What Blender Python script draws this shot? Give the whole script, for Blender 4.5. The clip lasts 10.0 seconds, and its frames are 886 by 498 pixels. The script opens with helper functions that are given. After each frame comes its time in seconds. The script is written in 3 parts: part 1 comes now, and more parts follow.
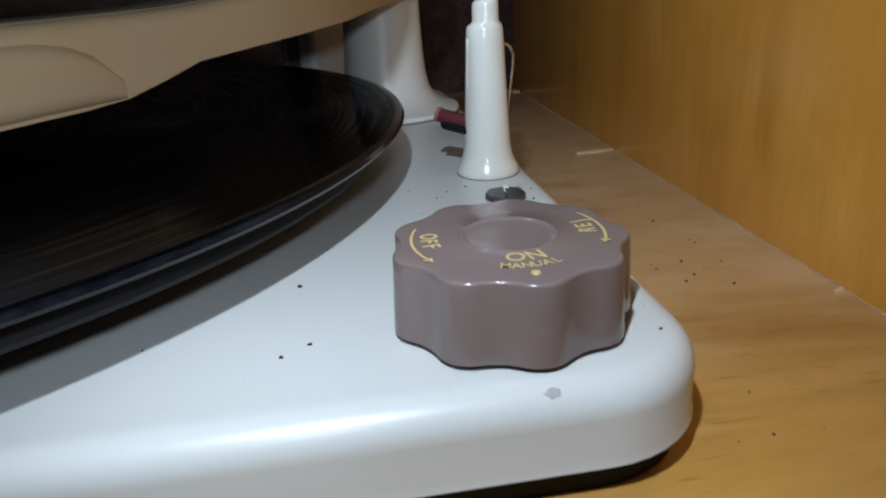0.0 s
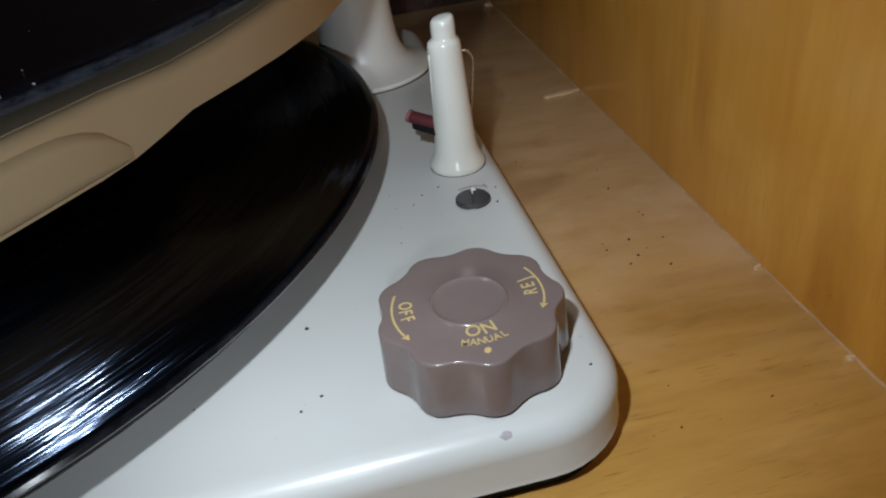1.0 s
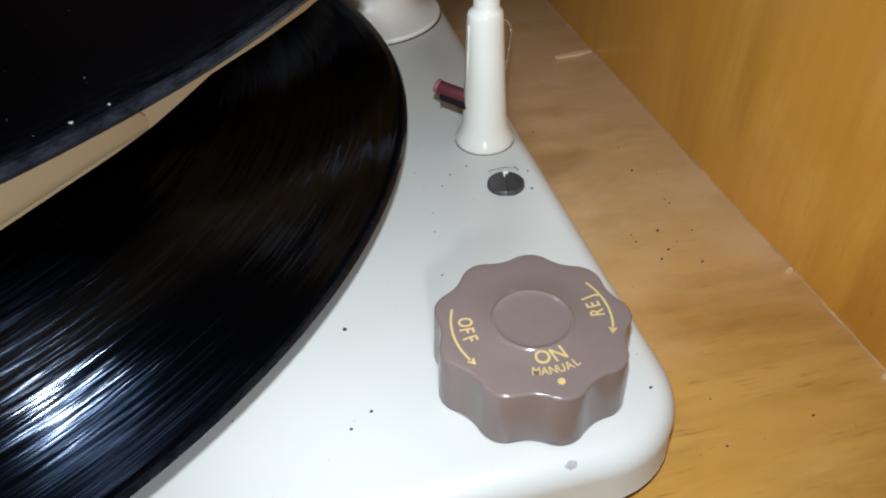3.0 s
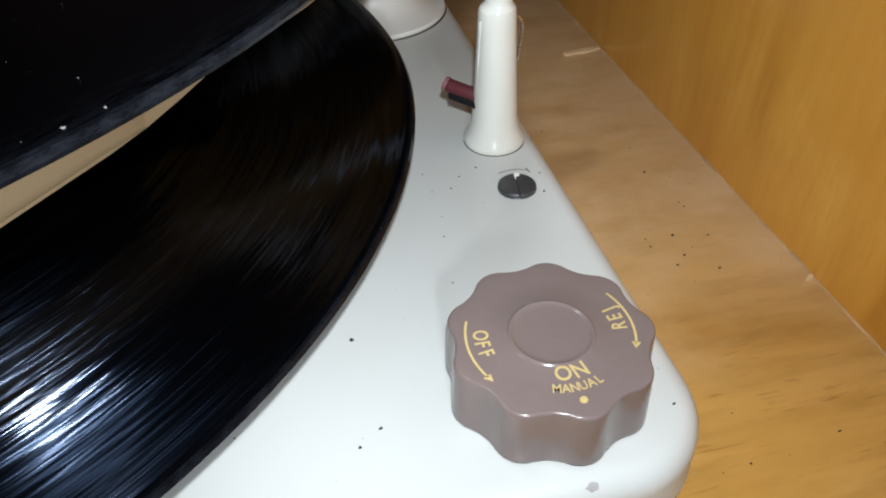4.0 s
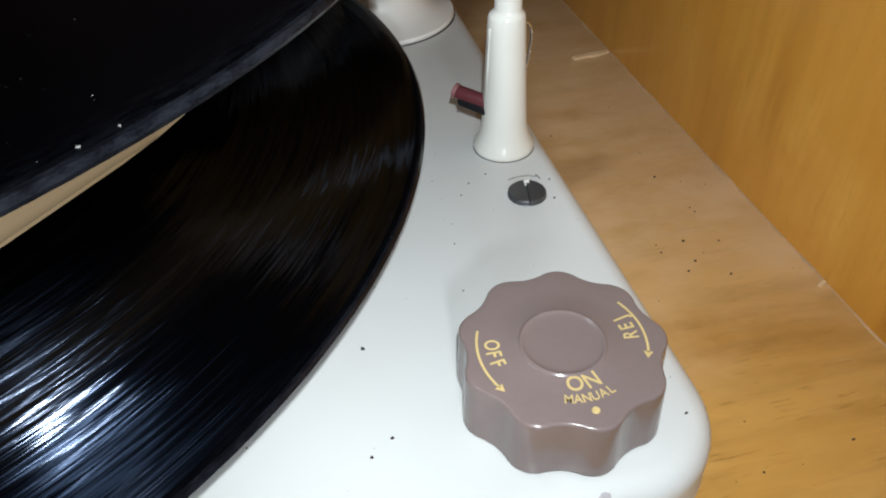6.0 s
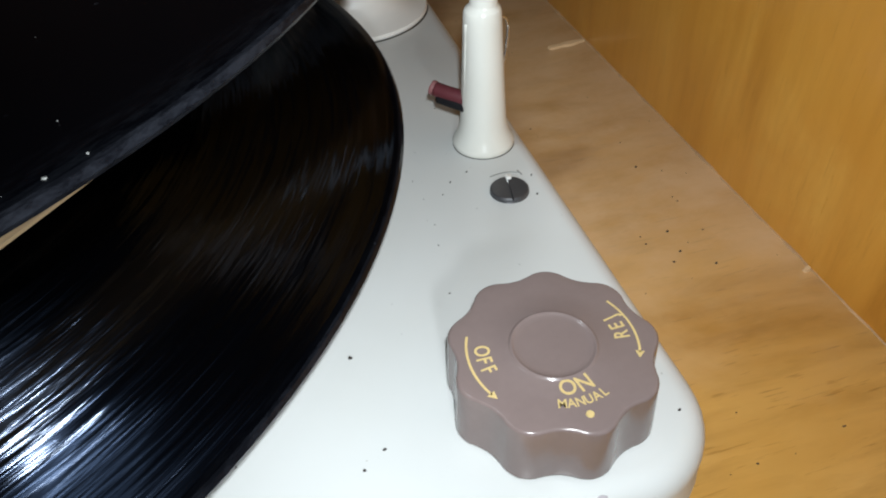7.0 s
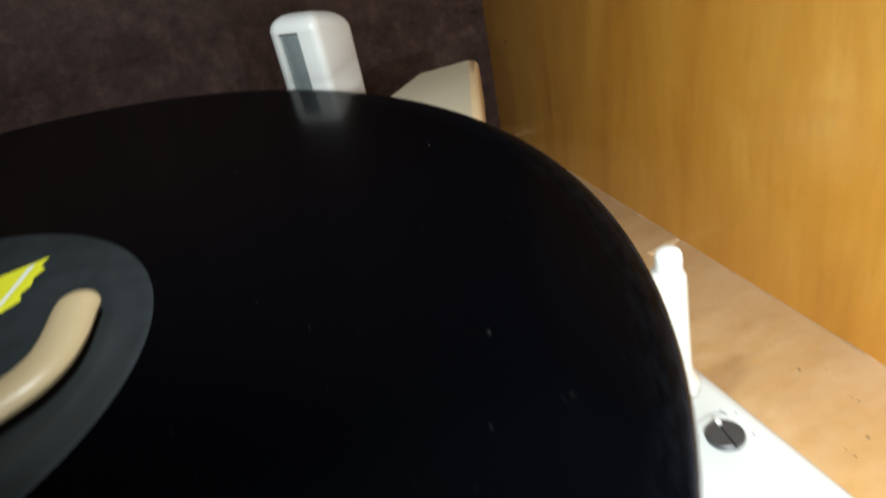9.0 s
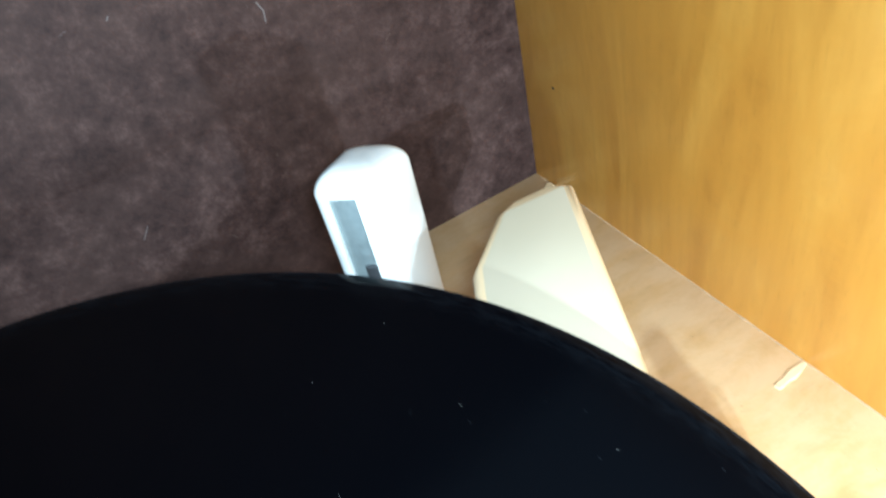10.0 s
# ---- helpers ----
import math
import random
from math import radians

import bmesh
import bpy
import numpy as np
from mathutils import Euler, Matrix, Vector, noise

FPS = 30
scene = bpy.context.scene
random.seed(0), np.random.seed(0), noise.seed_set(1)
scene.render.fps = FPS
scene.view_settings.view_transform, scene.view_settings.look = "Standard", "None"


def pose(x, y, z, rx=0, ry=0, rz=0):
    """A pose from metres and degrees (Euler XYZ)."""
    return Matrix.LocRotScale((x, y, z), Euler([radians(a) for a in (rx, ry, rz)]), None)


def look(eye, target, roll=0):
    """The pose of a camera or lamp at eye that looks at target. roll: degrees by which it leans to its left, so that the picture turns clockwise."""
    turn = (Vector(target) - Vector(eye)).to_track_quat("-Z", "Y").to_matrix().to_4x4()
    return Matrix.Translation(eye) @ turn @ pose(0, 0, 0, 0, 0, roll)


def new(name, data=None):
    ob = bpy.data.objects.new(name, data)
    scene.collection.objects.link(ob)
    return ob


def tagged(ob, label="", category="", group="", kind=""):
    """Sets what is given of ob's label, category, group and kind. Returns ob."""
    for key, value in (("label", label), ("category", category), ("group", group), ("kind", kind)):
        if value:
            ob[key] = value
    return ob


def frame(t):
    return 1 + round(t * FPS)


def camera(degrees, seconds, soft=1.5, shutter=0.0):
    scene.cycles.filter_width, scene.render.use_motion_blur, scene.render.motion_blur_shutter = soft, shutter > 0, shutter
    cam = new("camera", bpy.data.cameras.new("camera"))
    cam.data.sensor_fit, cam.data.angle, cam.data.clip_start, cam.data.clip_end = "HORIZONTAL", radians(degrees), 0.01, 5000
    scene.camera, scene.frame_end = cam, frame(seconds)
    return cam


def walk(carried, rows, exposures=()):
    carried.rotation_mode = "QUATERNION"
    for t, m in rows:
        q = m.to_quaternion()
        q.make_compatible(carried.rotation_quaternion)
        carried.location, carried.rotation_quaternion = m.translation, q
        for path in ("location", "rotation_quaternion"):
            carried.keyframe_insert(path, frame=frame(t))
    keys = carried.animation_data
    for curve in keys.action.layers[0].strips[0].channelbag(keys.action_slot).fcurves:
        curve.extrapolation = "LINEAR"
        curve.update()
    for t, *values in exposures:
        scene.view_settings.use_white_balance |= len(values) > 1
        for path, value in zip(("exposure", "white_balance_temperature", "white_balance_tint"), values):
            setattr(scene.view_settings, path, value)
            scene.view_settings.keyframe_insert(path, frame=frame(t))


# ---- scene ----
cam = camera(63.16, 10.0, soft=2.0, shutter=0.4)
PATH = [
    (0, (-0.00193, 0.01501, 0.05227), (0.02536, 0.20077, -0.02294), -3.03),
    (0.2, (-0.00027, 0.00782, 0.05469), (0.02323, 0.19465, -0.01901), -4.46),
    (0.5, (0.00381, 0.00897, 0.06615), (0.02672, 0.18709, -0.02618), -6.81),
    (0.7, (0.00691, 0.01109, 0.07891), (0.03166, 0.18381, -0.02141), -7.98),
    (1, (0.00606, 0.00744, 0.09860), (0.02658, 0.17201, -0.01319), -8.34),
    (1.5, (-0.00175, 0.01506, 0.10392), (0.02305, 0.17402, -0.01489), -5.88),
    (2, (-0.00555, 0.01895, 0.10711), (0.02145, 0.17306, -0.01748), -4.85),
    (3.5, (-0.01338, 0.03500, 0.10901), (0.02055, 0.18143, -0.02294), -1.69),
    (4, (-0.01350, 0.03720, 0.10640), (0.02004, 0.18349, -0.02579), -1.75),
    (4.5, (-0.01343, 0.03789, 0.10642), (0.01896, 0.18517, -0.02496), -2.12),
    (5, (-0.01353, 0.03794, 0.10701), (0.01761, 0.18605, -0.02373), -2.52),
    (5.5, (-0.01377, 0.03784, 0.10727), (0.01721, 0.18581, -0.02367), -2.61),
    (7, (-0.01351, 0.04230, 0.10838), (0.02248, 0.18563, -0.02639), -3.45),
    (7.3, (-0.01474, 0.04374, 0.10896), (0.02550, 0.19099, -0.02026), -4.82),
    (7.5, (-0.02104, 0.04399, 0.11455), (0.02125, 0.19412, -0.01065), -4.91),
    (8, (-0.01970, 0.03610, 0.11498), (0.02696, 0.19362, 0.00091), -7.28),
    (8.3, (-0.01713, 0.03479, 0.12187), (0.02695, 0.19725, 0.01386), -8.55),
    (8.5, (-0.01884, 0.03368, 0.13207), (0.02675, 0.19918, 0.02945), -9.75),
    (8.6, (-0.02717, 0.03753, 0.13486), (0.02196, 0.20372, 0.03502), -10.92),
    (8.8, (-0.04445, 0.05448, 0.13945), (0.00511, 0.21805, 0.03557), -11.36),
    (9, (-0.05708, 0.07574, 0.14571), (-0.00436, 0.23731, 0.04027), -11.94),
    (9.3, (-0.05055, 0.11443, 0.15957), (0.01397, 0.27049, 0.05311), -10.07),
    (9.5, (-0.05183, 0.14057, 0.17319), (0.01455, 0.28980, 0.05246), -10.49),
    (9.6, (-0.05072, 0.14964, 0.17260), (0.01363, 0.29541, 0.05173), -11.44),
    (9.8, (-0.04866, 0.16578, 0.17818), (0.01036, 0.31010, 0.05293), -13.47),
    (10, (-0.04839, 0.18067, 0.18940), (0.00769, 0.32156, 0.05900), -14.34),
]
EXPOSURES = [(0.0, -0.15, 5900, 10), (0.5, -0.25, 6000, 10), (1.0, -0.35, 6300, 11), (2.0, 0.05, 6400, 11), (3.5, 0.29, 6500, 11), (7.0, 0.29, 6500, 10), (8.0, 0.58, 5800, 5), (8.5, 0.72, 5600, 3), (9.0, 1.4, 6600, 6), (9.5, 2.45, 6000, -6), (10.0, 3.05, 5250, -4)]
walk(cam, [(t, look(eye, target, roll)) for t, eye, target, roll in PATH], EXPOSURES)

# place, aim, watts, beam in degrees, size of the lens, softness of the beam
TORCH_STANDINS = [
    # turned left of the view so that the pickup arm is lit
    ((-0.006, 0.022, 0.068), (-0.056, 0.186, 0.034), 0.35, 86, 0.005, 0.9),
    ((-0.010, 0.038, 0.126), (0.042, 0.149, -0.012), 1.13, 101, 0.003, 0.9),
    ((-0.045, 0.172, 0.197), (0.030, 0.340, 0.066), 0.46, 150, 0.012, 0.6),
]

world = bpy.data.worlds.new("room")
scene.world = world
world.use_nodes = True
world.node_tree.nodes["Background"].inputs[0].default_value = (0.66, 0.80, 1.0, 1)
world.node_tree.nodes["Background"].inputs[1].default_value = 0.035

# three fixed lamps, all lit throughout, stand in for one phone torch carried beside the lens: low over the deck,
# lifted, and at last over the record
for place, aim, watts, beam, lens, fade in TORCH_STANDINS:
    lamp = bpy.data.lights.new("torch_standin", "SPOT")
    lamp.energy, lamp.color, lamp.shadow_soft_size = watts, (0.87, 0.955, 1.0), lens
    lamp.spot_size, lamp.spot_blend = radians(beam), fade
    torch_standin = new("torch_standin", lamp)
    torch_standin.matrix_basis = look(place, aim)

# ---- materials ----


class Mat:
    """A small node tree builder."""

    def __init__(self, name, rough=0.5, metal=0.0, colour=(0.5, 0.5, 0.5)):
        self.m = bpy.data.materials.new(name)
        self.m.use_nodes = True
        self.t = self.m.node_tree
        self.b = self.t.nodes["Principled BSDF"]
        self.b.inputs["Roughness"].default_value = rough
        self.b.inputs["Metallic"].default_value = metal
        self.b.inputs["Base Color"].default_value = (*colour, 1)

    def node(self, kind, **values):
        n = self.t.nodes.new(kind)
        for key, value in values.items():
            n.inputs[key].default_value = value
        return n

    def link(self, a, b):
        self.t.links.new(a, b)

    def coords(self, scale=(1, 1, 1), turn=(0, 0, 0)):
        c = self.node("ShaderNodeTexCoord")
        m = self.node("ShaderNodeMapping")
        m.inputs["Scale"].default_value = scale
        m.inputs["Rotation"].default_value = turn
        self.link(c.outputs["Object"], m.inputs["Vector"])
        return m.outputs["Vector"]

    def noise(self, vec, scale, detail=4.0, rough=0.55, warp=0.0):
        n = self.node("ShaderNodeTexNoise", Scale=scale, Detail=detail, Roughness=rough, Distortion=warp)
        self.link(vec, n.inputs["Vector"])
        return n.outputs["Fac"]

    def ramp(self, fac, stops):
        r = self.t.nodes.new("ShaderNodeValToRGB")
        e = r.color_ramp.elements
        while len(e) < len(stops):
            e.new(0.5)
        for el, (p, c) in zip(e, stops):
            el.position = p
            el.color = (*c, 1) if len(c) == 3 else c
        self.link(fac, r.inputs["Fac"])
        return r.outputs["Color"]

    def mix(self, fac, a, b, mode="MIX"):
        n = self.t.nodes.new("ShaderNodeMix")
        n.data_type, n.blend_type = "RGBA", mode
        for sock, value in ((n.inputs[0], fac), (n.inputs[6], a), (n.inputs[7], b)):
            if hasattr(value, "is_linked"):
                self.link(value, sock)
            elif isinstance(value, tuple):
                sock.default_value = (*value, 1)
            else:
                sock.default_value = value
        return n.outputs[2]

    def math(self, op, a, b=0.0):
        n = self.t.nodes.new("ShaderNodeMath")
        n.operation = op
        for sock, value in zip(n.inputs, (a, b)):
            if hasattr(value, "is_linked"):
                self.link(value, sock)
            else:
                sock.default_value = value
        return n.outputs[0]

    def colour(self, out):
        self.link(out, self.b.inputs["Base Color"])
        return self

    def rough(self, fac, low, high):
        n = self.node("ShaderNodeMapRange")
        n.inputs["To Min"].default_value, n.inputs["To Max"].default_value = low, high
        self.link(fac, n.inputs["Value"])
        self.link(n.outputs["Result"], self.b.inputs["Roughness"])
        return self

    def bump(self, fac, strength, distance):
        n = self.node("ShaderNodeBump", Strength=strength, Distance=distance)
        self.link(fac, n.inputs["Height"])
        self.link(n.outputs["Normal"], self.b.inputs["Normal"])
        return self


def paint(name, base, dirt, rough, speck=0.0, peel=0.05):
    """Old enamel: faint mottling, yellowed patches and fine orange-peel relief."""
    m = Mat(name, rough)
    v = m.coords()
    big, small = m.noise(v, 28, 3), m.noise(v, 420, 5, 0.7)
    c = m.mix(m.ramp(big, [(0.35, (0, 0, 0)), (0.75, (0.6, 0.6, 0.6))]), base, dirt)
    c = m.mix(m.ramp(small, [(0.66, (0, 0, 0)), (0.8, (0.35, 0.35, 0.35))]), c, tuple(x * 0.72 for x in base))
    if speck:
        pin = m.noise(v, 900, 2, 0.5)
        c = m.mix(m.ramp(pin, [(0.76, (0, 0, 0)), (0.79, (speck, speck, speck))]), c, (0.16, 0.13, 0.1))
    m.colour(c).rough(small, rough - 0.06, rough + 0.1).bump(m.noise(v, 260, 3), peel, 0.0003)
    return m.m


def wood(name, light, mid, dark, along, rough, grain=1.0, coat=0.0, streak=0.5, tint=(0.5, 0.3, 0.1), dust=None, pore=0.25):
    """Veneer with streaks along one axis, broad figure and open pores."""
    m = Mat(name, rough)
    squeeze = [9.0, 9.0, 9.0]
    squeeze[along] = 1.6
    v = m.coords(tuple(squeeze))
    fine = m.noise(v, 26 * grain, 6, 0.65, 0.5)
    broad = m.noise(m.coords(tuple(s * 0.35 for s in squeeze)), 6 * grain, 3, 0.5, 1.6)
    cloud = m.noise(m.coords(), 24, 5, 0.62, 0.8)
    c = m.ramp(broad, [(0.3, dark), (0.5, mid), (0.72, light)])
    f = m.ramp(fine, [(0.3, (0.62, 0.58, 0.5)), (0.55, (1, 1, 1)), (0.8, (1.1, 1.08, 1.02))])
    c = m.mix(streak, c, f, "MULTIPLY")
    c = m.mix(m.ramp(cloud, [(0.4, (0, 0, 0)), (0.62, (0.75, 0.75, 0.75))]), c, tint)
    # figure: long bowed growth rings
    wave = m.t.nodes.new("ShaderNodeTexWave")
    wave.wave_type, wave.bands_direction = "RINGS", "XYZ"[along]
    wave.inputs["Scale"].default_value, wave.inputs["Distortion"].default_value = 14.0 * grain, 9.0
    wave.inputs["Detail"].default_value, wave.inputs["Detail Scale"].default_value = 3.0, 0.7
    gentle = [2.2, 2.2, 2.2]
    gentle[along] = 0.8
    m.link(m.coords(tuple(gentle)), wave.inputs["Vector"])
    c = m.mix(m.math("MULTIPLY", m.ramp(wave.outputs["Fac"], [(0.55, (0, 0, 0)), (0.95, (1, 1, 1))]), 0.07), c, tuple(x * 0.78 for x in dark))
    pores = [60.0, 60.0, 60.0]
    pores[along] = 5.0
    p = m.noise(m.coords(tuple(pores)), 22, 2)
    c = m.mix(m.ramp(p, [(0.63, (0, 0, 0)), (0.75, (pore, pore, pore))]), c, tuple(x * 0.62 for x in dark))
    rub = m.math("ADD", m.math("MULTIPLY", fine, 0.4), m.math("MULTIPLY", cloud, 0.6))
    if dust:
        # a pale film of dust, wiped off towards the front edge but left along the wall
        xyz = m.t.nodes.new("ShaderNodeSeparateXYZ")
        m.link(m.coords(), xyz.inputs[0])
        back = m.node("ShaderNodeMapRange")
        back.inputs["From Min"].default_value, back.inputs["From Max"].default_value = 0.112, 0.178
        m.link(m.math("ADD", xyz.outputs[1], m.math("MULTIPLY", m.math("SUBTRACT", cloud, 0.5), 0.09)), back.inputs["Value"])
        edge = m.node("ShaderNodeMapRange")
        edge.inputs["From Min"].default_value, edge.inputs["From Max"].default_value = 0.076, 0.102
        m.link(m.math("ADD", xyz.outputs[0], m.math("MULTIPLY", m.math("SUBTRACT", broad, 0.5), 0.05)), edge.inputs["Value"])
        front = m.node("ShaderNodeMapRange")
        front.inputs["From Min"].default_value, front.inputs["From Max"].default_value = 0.112, 0.150
        m.link(m.math("ADD", xyz.outputs[1], m.math("MULTIPLY", m.math("SUBTRACT", broad, 0.5), 0.05)), front.inputs["Value"])
        film = m.math("MAXIMUM", back.outputs["Result"], m.math("MULTIPLY", edge.outputs["Result"], front.outputs["Result"]))
        spots = m.ramp(m.noise(m.coords((0.6, 1, 1)), 70, 6, 0.7, 0.25), [(0.34, (0.38, 0.38, 0.38)), (0.62, (0.8, 0.8, 0.8))])
        c = m.mix(m.math("MULTIPLY", film, spots), c, dust)
        rub = m.math("ADD", m.math("MULTIPLY", rub, 0.7), m.math("MULTIPLY", film, 0.4))
    m.colour(c).rough(rub, rough - 0.12, rough + 0.16).bump(fine, 0.18, 0.0003)
    m.b.inputs["Coat Weight"].default_value = coat
    m.b.inputs["Coat Roughness"].default_value = 0.16
    return m.m


def vinyl(name, radius, groove, dusty, skin, rim):
    """Pressed vinyl: a glossy black skin, and groove walls that lean in and out along the radius and change from band to band."""
    m = Mat(name, 0.14, 0.0, (0.006, 0.0065, 0.0075))
    m.b.inputs["Specular IOR Level"].default_value = skin
    co = m.node("ShaderNodeTexCoord").outputs["Object"]
    flat = m.t.nodes.new("ShaderNodeVectorMath")
    flat.operation = "MULTIPLY"
    flat.inputs[1].default_value = (1, 1, 0)
    m.link(co, flat.inputs[0])
    out = m.t.nodes.new("ShaderNodeVectorMath")
    out.operation = "NORMALIZE"
    m.link(flat.outputs[0], out.inputs[0])
    length = m.t.nodes.new("ShaderNodeVectorMath")
    length.operation = "LENGTH"
    m.link(flat.outputs[0], length.inputs[0])
    r = length.outputs["Value"]
    # streaks: very fine along the radius, long round the disc
    sep = m.t.nodes.new("ShaderNodeSeparateXYZ")
    m.link(out.outputs[0], sep.inputs[0])
    comb = m.t.nodes.new("ShaderNodeCombineXYZ")
    m.link(m.math("MULTIPLY", r, 640.0), comb.inputs[0])
    m.link(m.math("MULTIPLY", sep.outputs[0], 3.0), comb.inputs[1])
    m.link(m.math("MULTIPLY", sep.outputs[1], 3.0), comb.inputs[2])
    streak = m.noise(comb.outputs[0], 1.0, 5, 0.72)
    wob = m.math("MULTIPLY", m.math("SUBTRACT", streak, 0.5), 0.68)
    comb2 = m.t.nodes.new("ShaderNodeCombineXYZ")
    m.link(m.math("MULTIPLY", r, 2100.0), comb2.inputs[0])
    m.link(m.math("MULTIPLY", sep.outputs[0], 6.0), comb2.inputs[1])
    m.link(m.math("MULTIPLY", sep.outputs[1], 6.0), comb2.inputs[2])
    skew = m.math("SUBTRACT", m.math("MULTIPLY", m.math("POWER", m.noise(comb2.outputs[0], 1.0, 3, 0.6), 3.0), 1.1), 0.04)
    shaders = []
    for side, rough, tone in ((0.92, 0.135, (0.048, 0.054, 0.067, 1)), (0.90, 0.20, (0.0036, 0.0085, 0.0200, 1))):
        lean = m.math("ADD", side, wob)
        k = m.t.nodes.new("ShaderNodeVectorMath")
        k.operation = "SCALE"
        m.link(out.outputs[0], k.inputs[0])
        m.link(lean, k.inputs["Scale"])
        add = m.t.nodes.new("ShaderNodeVectorMath")
        add.operation = "ADD"
        add.inputs[1].default_value = (0, 0, 1)
        m.link(k.outputs[0], add.inputs[0])
        cross = m.t.nodes.new("ShaderNodeVectorMath")
        cross.operation = "CROSS_PRODUCT"
        cross.inputs[1].default_value = (0, 0, 1)
        m.link(out.outputs[0], cross.inputs[0])
        slew = m.t.nodes.new("ShaderNodeVectorMath")
        slew.operation = "SCALE"
        m.link(cross.outputs[0], slew.inputs[0])
        m.link(skew, slew.inputs["Scale"])
        both_ways = m.t.nodes.new("ShaderNodeVectorMath")
        both_ways.operation = "ADD"
        m.link(add.outputs[0], both_ways.inputs[0])
        m.link(slew.outputs[0], both_ways.inputs[1])
        nrm = m.t.nodes.new("ShaderNodeVectorMath")
        nrm.operation = "NORMALIZE"
        m.link(both_ways.outputs[0], nrm.inputs[0])
        world_n = m.t.nodes.new("ShaderNodeVectorTransform")
        world_n.vector_type, world_n.convert_from, world_n.convert_to = "NORMAL", "OBJECT", "WORLD"
        m.link(nrm.outputs[0], world_n.inputs[0])
        g = m.node("ShaderNodeBsdfGlossy", Roughness=rough)
        g.inputs["Color"].default_value = tone
        m.link(world_n.outputs[0], g.inputs["Normal"])
        shaders.append(g)
    both = m.t.nodes.new("ShaderNodeMixShader")
    m.link(shaders[0].outputs[0], both.inputs[1])
    m.link(shaders[1].outputs[0], both.inputs[2])
    mixer = m.t.nodes.new("ShaderNodeMixShader")
    # grooves lie between the run-out and the rim bead
    band = m.math("MULTIPLY", m.math("GREATER_THAN", r, radius * 0.40), m.math("LESS_THAN", r, radius * 0.985))
    amount = m.ramp(streak, [(0.36, (0.12, 0.12, 0.12)), (0.53, (1.0, 1.0, 1.0))])
    m.link(m.math("MULTIPLY", m.math("MULTIPLY", band, amount), groove), mixer.inputs[0])
    dust = m.noise(m.coords(), 520, 2, 0.5)
    hair = m.noise(m.coords((1, 1, 1)), 30, 3)
    c = m.mix(m.ramp(dust, [(0.76, (0, 0, 0)), (0.82, (0.15, 0.15, 0.15))]), (0.0007, 0.0008, 0.0013), (0.10, 0.11, 0.13))
    # dust that has settled along the rim
    ring = m.node("ShaderNodeMapRange")
    ring.inputs["From Min"].default_value, ring.inputs["From Max"].default_value = radius * 0.95, radius * 0.998
    m.link(r, ring.inputs["Value"])
    around = m.t.nodes.new("ShaderNodeCombineXYZ")
    m.link(m.math("MULTIPLY", r, 900.0), around.inputs[0])
    m.link(m.math("MULTIPLY", sep.outputs[0], 26.0), around.inputs[1])
    m.link(m.math("MULTIPLY", sep.outputs[1], 26.0), around.inputs[2])
    soil = m.ramp(m.noise(around.outputs[0], 1.0, 6, 0.75, 0.2), [(0.42, (0, 0, 0)), (0.72, (1, 1, 1))])
    c = m.mix(m.math("MULTIPLY", m.math("MULTIPLY", ring.outputs["Result"], soil), dusty), c, (0.16, 0.18, 0.22))
    # grey scuffing on the bead and the edge
    bead = m.math("MULTIPLY", m.math("GREATER_THAN", r, radius * 0.9925), m.ramp(soil, [(0.0, (0.35, 0.35, 0.35)), (0.6, (1, 1, 1))]))
    c = m.mix(m.math("MULTIPLY", bead, rim), c, (0.13, 0.14, 0.18))
    m.colour(c)
    m.rough(hair, 0.09, 0.22)
    m.link(m.b.outputs[0], mixer.inputs[1])
    m.link(both.outputs[0], mixer.inputs[2])
    m.link(mixer.outputs[0], m.t.nodes["Material Output"].inputs["Surface"])
    return m.m


def plain(name, colour, rough, metal=0.0, scale=300, vary=0.25, bump=0.1):
    m = Mat(name, rough, metal)
    n = m.noise(m.coords(), scale, 5, 0.65)
    n2 = m.noise(m.coords(), scale * 0.12, 3)
    c = m.mix(n, tuple(x * (1 - vary) for x in colour), tuple(min(1, x * (1 + vary)) for x in colour))
    c = m.mix(m.ramp(n2, [(0.35, (0, 0, 0)), (0.7, (0.5, 0.5, 0.5))]), c, tuple(x * (1 - vary * 0.8) for x in colour))
    m.colour(c).rough(n, max(0.03, rough - 0.08), rough + 0.1).bump(n, bump, 0.0003)
    return m.m


DECK = paint("white_enamel", (0.595, 0.603, 0.59), (0.56, 0.56, 0.535), 0.3, 0.5)
CREAM = paint("cream_plastic", (0.69, 0.685, 0.635), (0.64, 0.62, 0.55), 0.2, 0.1, 0.015)
IVORY = paint("ivory_enamel", (0.80, 0.79, 0.76), (0.72, 0.70, 0.66), 0.3)
BEIGE = paint("beige_enamel", (0.65, 0.478, 0.285), (0.56, 0.40, 0.225), 0.32)
COVER = paint("dull_cream_plastic", (0.47, 0.395, 0.285), (0.42, 0.35, 0.24), 0.5)
TAN = paint("tan_plastic", (0.44, 0.33, 0.19), (0.38, 0.28, 0.15), 0.35)
BROWN = plain("taupe_plastic", (0.186, 0.140, 0.131), 0.17, 0.0, 500, 0.1, 0.02)
GOLD = plain("gold_print", (0.62, 0.46, 0.2), 0.45, 0.1, 900, 0.2)
SCREW = plain("dark_steel", (0.085, 0.085, 0.09), 0.4, 0.5, 700, 0.3)
STEEL = plain("grey_steel", (0.36, 0.40, 0.40), 0.42, 0.55, 400, 0.25)
